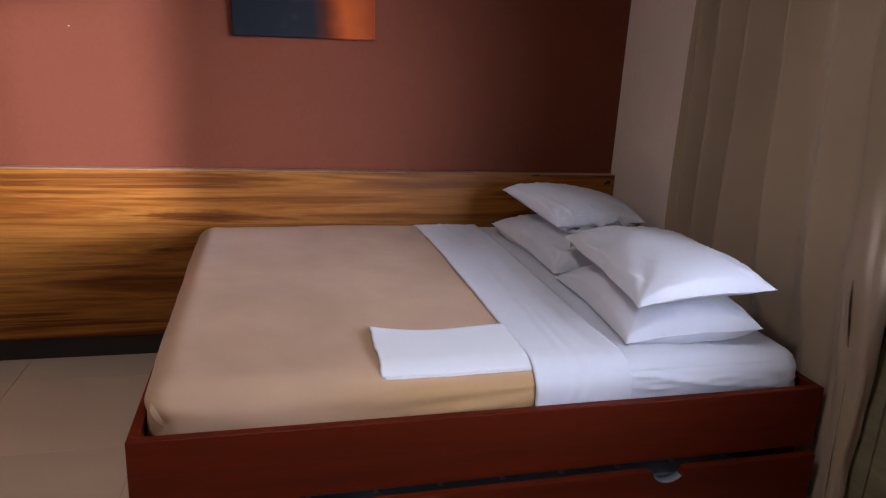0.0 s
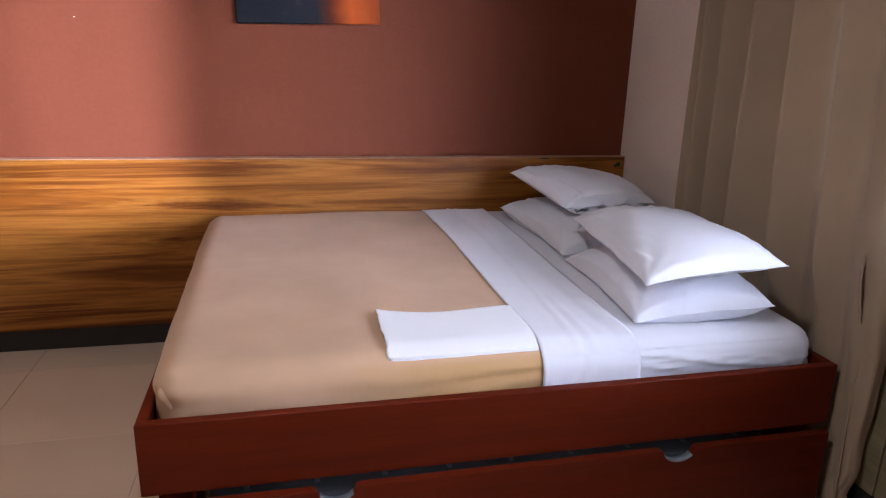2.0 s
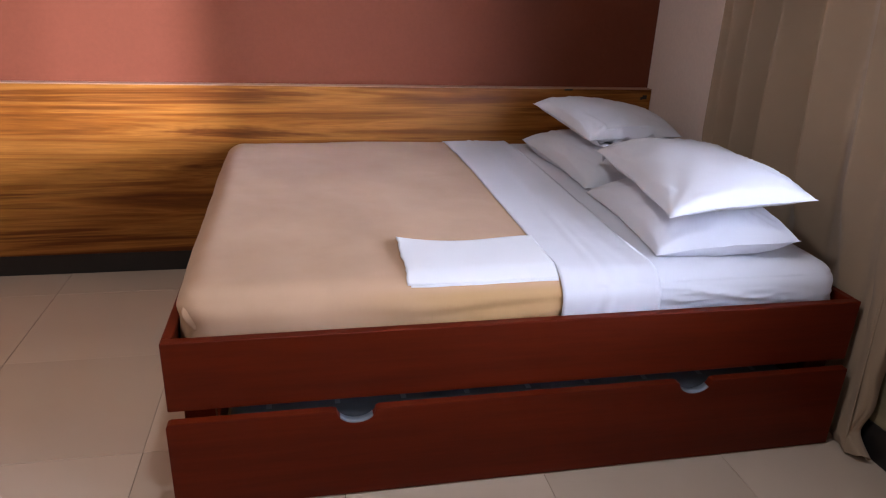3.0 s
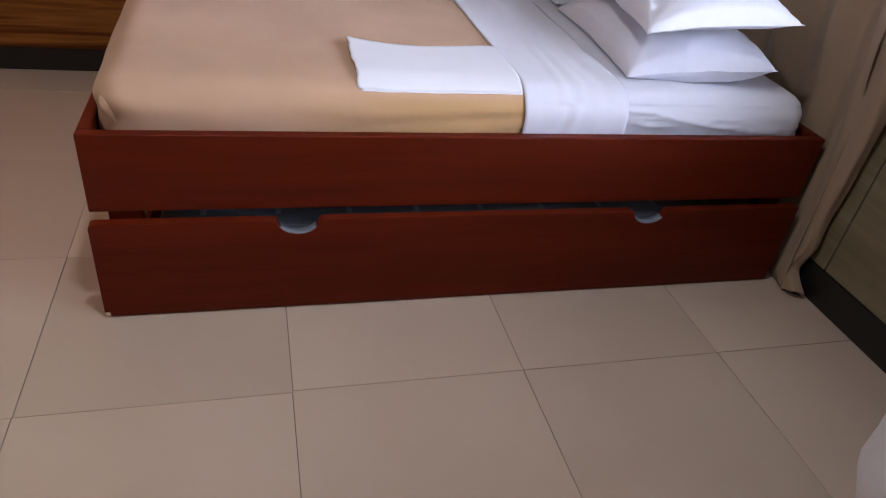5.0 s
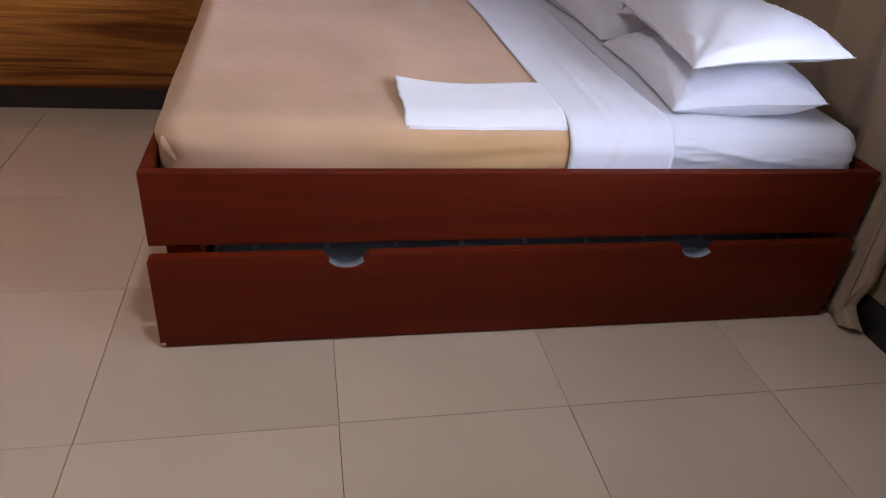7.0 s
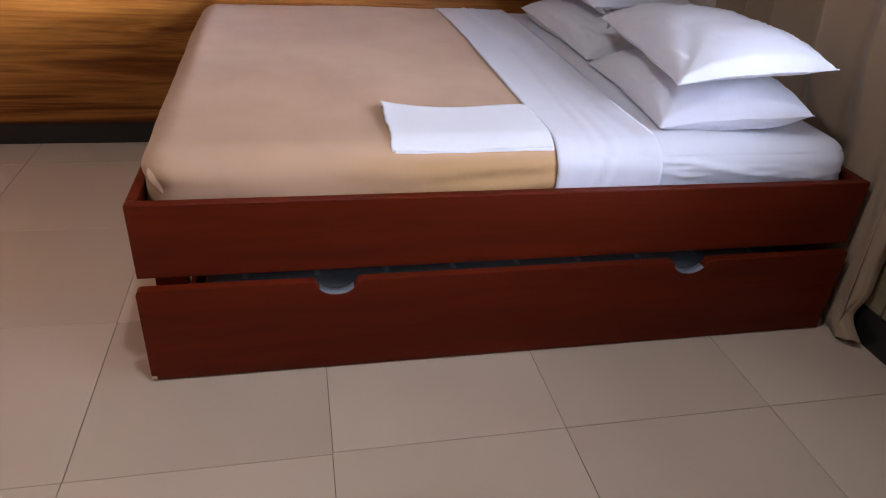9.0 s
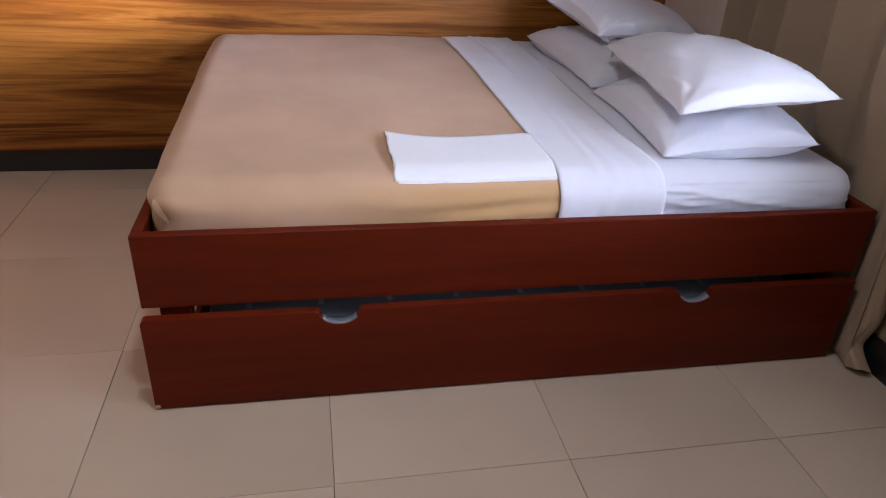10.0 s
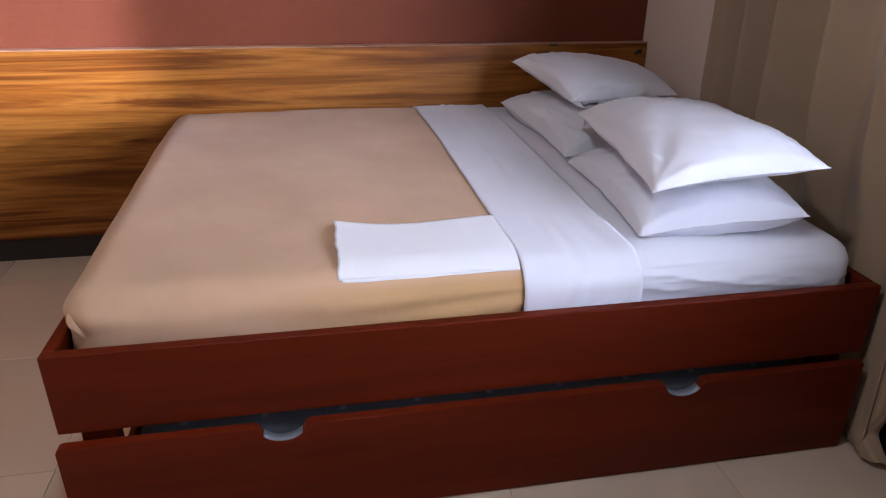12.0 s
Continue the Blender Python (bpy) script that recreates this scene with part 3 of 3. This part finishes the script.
pillow(((1.472, 0.660, 0.645), (1.930, 0.690, 0.665), (1.405, 1.290, 0.700), (1.940, 1.370, 0.690)), 0.190, 3.1, "white pillow lying flat below another by the wood panelling", 0.80, (0.10, 0.03, -1), True, 0.22)
pillow(((1.545, 0.830, 0.795), (1.990, 0.880, 0.800), (1.440, 1.270, 0.872), (1.960, 1.370, 0.825)), 0.160, 4.7, "plump white pillow stacked beside the wood panelling", 0.40, (0.05, 0.01, -1), puff=0.20)


# ---- curtain ----
def along(stops, z):
    """A smooth value between stops of (z, value), from the floor up."""
    for (z0, a), (z1, b) in zip(stops, stops[1:]):
        if z <= z1:
            t = max(0.0, (z - z0) / (z1 - z0))
            return a + (b - a) * t * t * (3 - 2 * t)
    return stops[-1][1]


def curtain():
    ob = thing("curtain", (2.10, 0.25, 2.36), "long beige fabric curtain hanging in soft folds to the floor", "curtain")
    inv = Matrix.Translation(ob.location).inverted()
    crests = (-0.190, 0.060, 0.262, 0.468, 0.645, 0.755, 0.800)
    deep = (0.45, 0.70, 0.90, 1.0, 0.85, 0.30)
    drift = (0.030, 0.085, 0.055, 0.030, 0.045, 0.030, 0.010)

    def crest(i, z):
        return crests[i] - drift[i] * (1.64 - z) + 0.007 * math.sin(z * 2.3 + i * 1.9)

    def fn(u, v):
        z = 0.010 + v * 2.343
        k = u * 6.0
        i = min(5, int(k))
        f = k - i
        y = crest(i, z) * (1 - f) + crest(i + 1, z) * f
        valley = 0.5 - 0.5 * math.cos(2 * math.pi * f)
        front = along(((0.55, 2.080), (0.85, 2.030), (2.36, 2.040)), z)
        x = front + (2.136 - front) * deep[i] * valley ** 0.6 + 0.004 * fbm(y * 6, z * 1.2, 1.0)
        x += 0.005 * math.sin(2 * math.pi * 2 * f + i) * valley
        if z < 0.66:
            x = max(x, 2.078)
        return (min(x, 2.140), y, z)
    p = sheet("cloth", 300, 70, fn, M_CURTAIN, None, "", 0.003)
    p.parent, p.matrix_parent_inverse = ob, inv

    # the free edge rolls into a long loose fold, pinched low down, its foot turned out on the floor
    mid = ((0.0, -0.222), (0.10, -0.212), (0.20, -0.222), (0.34, -0.229), (0.48, -0.217), (0.65, -0.214), (0.90, -0.212), (1.65, -0.175), (2.36, -0.160))
    half_y = ((0.0, 0.034), (0.08, 0.030), (0.20, 0.034), (0.34, 0.033), (0.48, 0.048), (0.65, 0.058), (0.90, 0.063), (1.65, 0.085), (2.36, 0.090))
    half_x = ((0.0, 0.026), (0.15, 0.022), (0.50, 0.028), (0.72, 0.040), (0.95, 0.056), (2.36, 0.056))

    def edge(u, v):
        z = 0.004 + 2.349 * v ** 1.35
        g = 2 * math.pi * u * 0.97 + 0.6
        ripple = 1 + 0.07 * math.sin(3 * g + z * 5) + 0.05 * math.sin(5 * g - z * 9)
        low = max(0.0, 1 - z / 0.5)
        y = along(mid, z) + half_y_at(z) * math.copysign(abs(math.cos(g)) ** 0.7, math.cos(g)) * ripple + 0.010 * low * math.sin(z * 26)
        wide = along(half_x, z)
        x = 2.137 - wide + wide * math.copysign(abs(math.sin(g)) ** 0.7, math.sin(g)) * ripple - 0.004 * low
        kick = max(0.0, 1 - z / 0.085)
        y -= 0.052 * kick ** 1.6
        return (min(x, 2.141), y, z + 0.030 * kick * max(0.0, math.cos(g + 2.6)))

    def half_y_at(z):
        return along(half_y, z) * (1 + 0.05 * math.sin(z * 14))
    p = sheet("edge_fold", 56, 150, edge, M_CURTAIN, None, "", 0.002)
    p.parent, p.matrix_parent_inverse = ob, inv
    bm = bmesh.new()
    bmesh.ops.create_cone(bm, cap_ends=True, segments=20, radius1=0.013, radius2=0.013, depth=3.0, matrix=pose(2.10, -0.65, 2.368, 90, 0, 0))
    rod = part("rod", bm, M_STEEL)
    rod.parent, rod.matrix_parent_inverse = ob, inv
    for yb in (-2.1, 0.82):
        b = part("bracket", box((2.09, yb - 0.01, 2.355), (X1, yb + 0.01, 2.381), 0.003), M_STEEL)
        b.parent, b.matrix_parent_inverse = ob, inv
    return ob


curtain()


# ---- second bed by the window, under a duvet ----
single = thing("single_bed", (1.70, -2.1, 0), "single bed covered by a puffy white duvet, greyed for shade", "bed")
inv = Matrix.Translation(single.location).inverted()
p = part("base", box((1.58, -3.05, 0.10), (2.12, -1.40, 0.34), 0.01), M_MAHOG)
p.parent, p.matrix_parent_inverse = single, inv
for lx, ly in ((1.60, -3.03), (2.04, -3.03), (1.60, -1.47), (2.04, -1.47)):
    p = part("leg", box((lx, ly, 0), (lx + 0.06, ly + 0.06, 0.099), 0.004), M_MAHOG)
    p.parent, p.matrix_parent_inverse = single, inv
verts, faces = rounded_box(Vector((1.300, -3.10, 0.12)), Vector((2.125, -1.078, 0.76)), 0.21, 0.022)
me = bpy.data.meshes.new("duvet")
puffed = []
for v in verts:
    w = v.copy()
    tuck = max(0.0, 0.42 - v.z)
    w.x += 1.1 * tuck * max(0.0, 1.6 - v.x)
    w.y -= 0.8 * tuck * max(0.0, v.y + 1.5)
    n = 0.022 * fbm(v.x * 5, v.y * 5, v.z * 2.0) + 0.010 * fbm(v.x * 14, v.y * 14, v.z * 3.0)
    puffed.append(w + Vector((-n, n, 0.5 * n)))
me.from_pydata(puffed, [], faces)
p = mesh_object("duvet", me, M_DUVET, None, "puffy white duvet, greyed for shade", True)
p.parent, p.matrix_parent_inverse = single, inv

# ---- ceiling lamps ----
M_GLOW = bpy.data.materials.new("lit_diffuser")
M_GLOW.use_nodes = True
gb = M_GLOW.node_tree.nodes["Principled BSDF"]
gb.inputs["Emission Color"].default_value, gb.inputs["Emission Strength"].default_value = (0.93, 0.95, 1.0, 1), 2.0
fixture = thing("ceiling_lamp", LAMPS[0][0], "round white ceiling lamp out of view, switched on", "lamp", "ceiling lamps")
bm = bmesh.new()
bmesh.ops.create_cone(bm, cap_ends=True, segments=48, radius1=0.19, radius2=0.20, depth=0.05, matrix=pose(0, 0, -0.026))
part("lamp_base", bm, M_PLASTIC, fixture)
bm = bmesh.new()
bmesh.ops.create_cone(bm, cap_ends=True, segments=48, radius1=0.17, radius2=0.185, depth=0.03, matrix=pose(0, 0, -0.0665))
part("diffuser", bm, M_GLOW, fixture)
# the second, unseen lamp is added to brighten the left of the room
copy_thing(fixture, pose(*LAMPS[1][0]))

# ---- floor tiles ----
random.seed(4)
GX, GY, S = 0.47, -0.5, 0.6
tiles = {}
for i in range(-6, 3):
    for j in range(-6, 4):
        xa, xb = max(X0, GX + S * i), min(X1, GX + S * (i + 1))
        ya, yb = max(Y0, GY + S * j), min(Y1, GY + S * (j + 1))
        if xb - xa < 0.02 or yb - ya < 0.02:
            continue
        key = (round(xb - xa, 3), round(yb - ya, 3))
        if key not in tiles:
            tm_ = bpy.data.meshes.new("tile")
            bm = box((0.0008, 0.0008, -0.006), (key[0] - 0.0008, key[1] - 0.0008, 0.0), 0.0009, 1)
            bm.to_mesh(tm_)
            bm.free()
            tm_.materials.append(M_TILE)
            tiles[key] = tm_
        t = new("tile", tiles[key])
        t.location = (xa + random.uniform(-0.0007, 0.0007), ya + random.uniform(-0.0007, 0.0007) - (0.006 if i < 0 else 0.0), random.uniform(-0.0006, 0.0))
        t.parent = floor
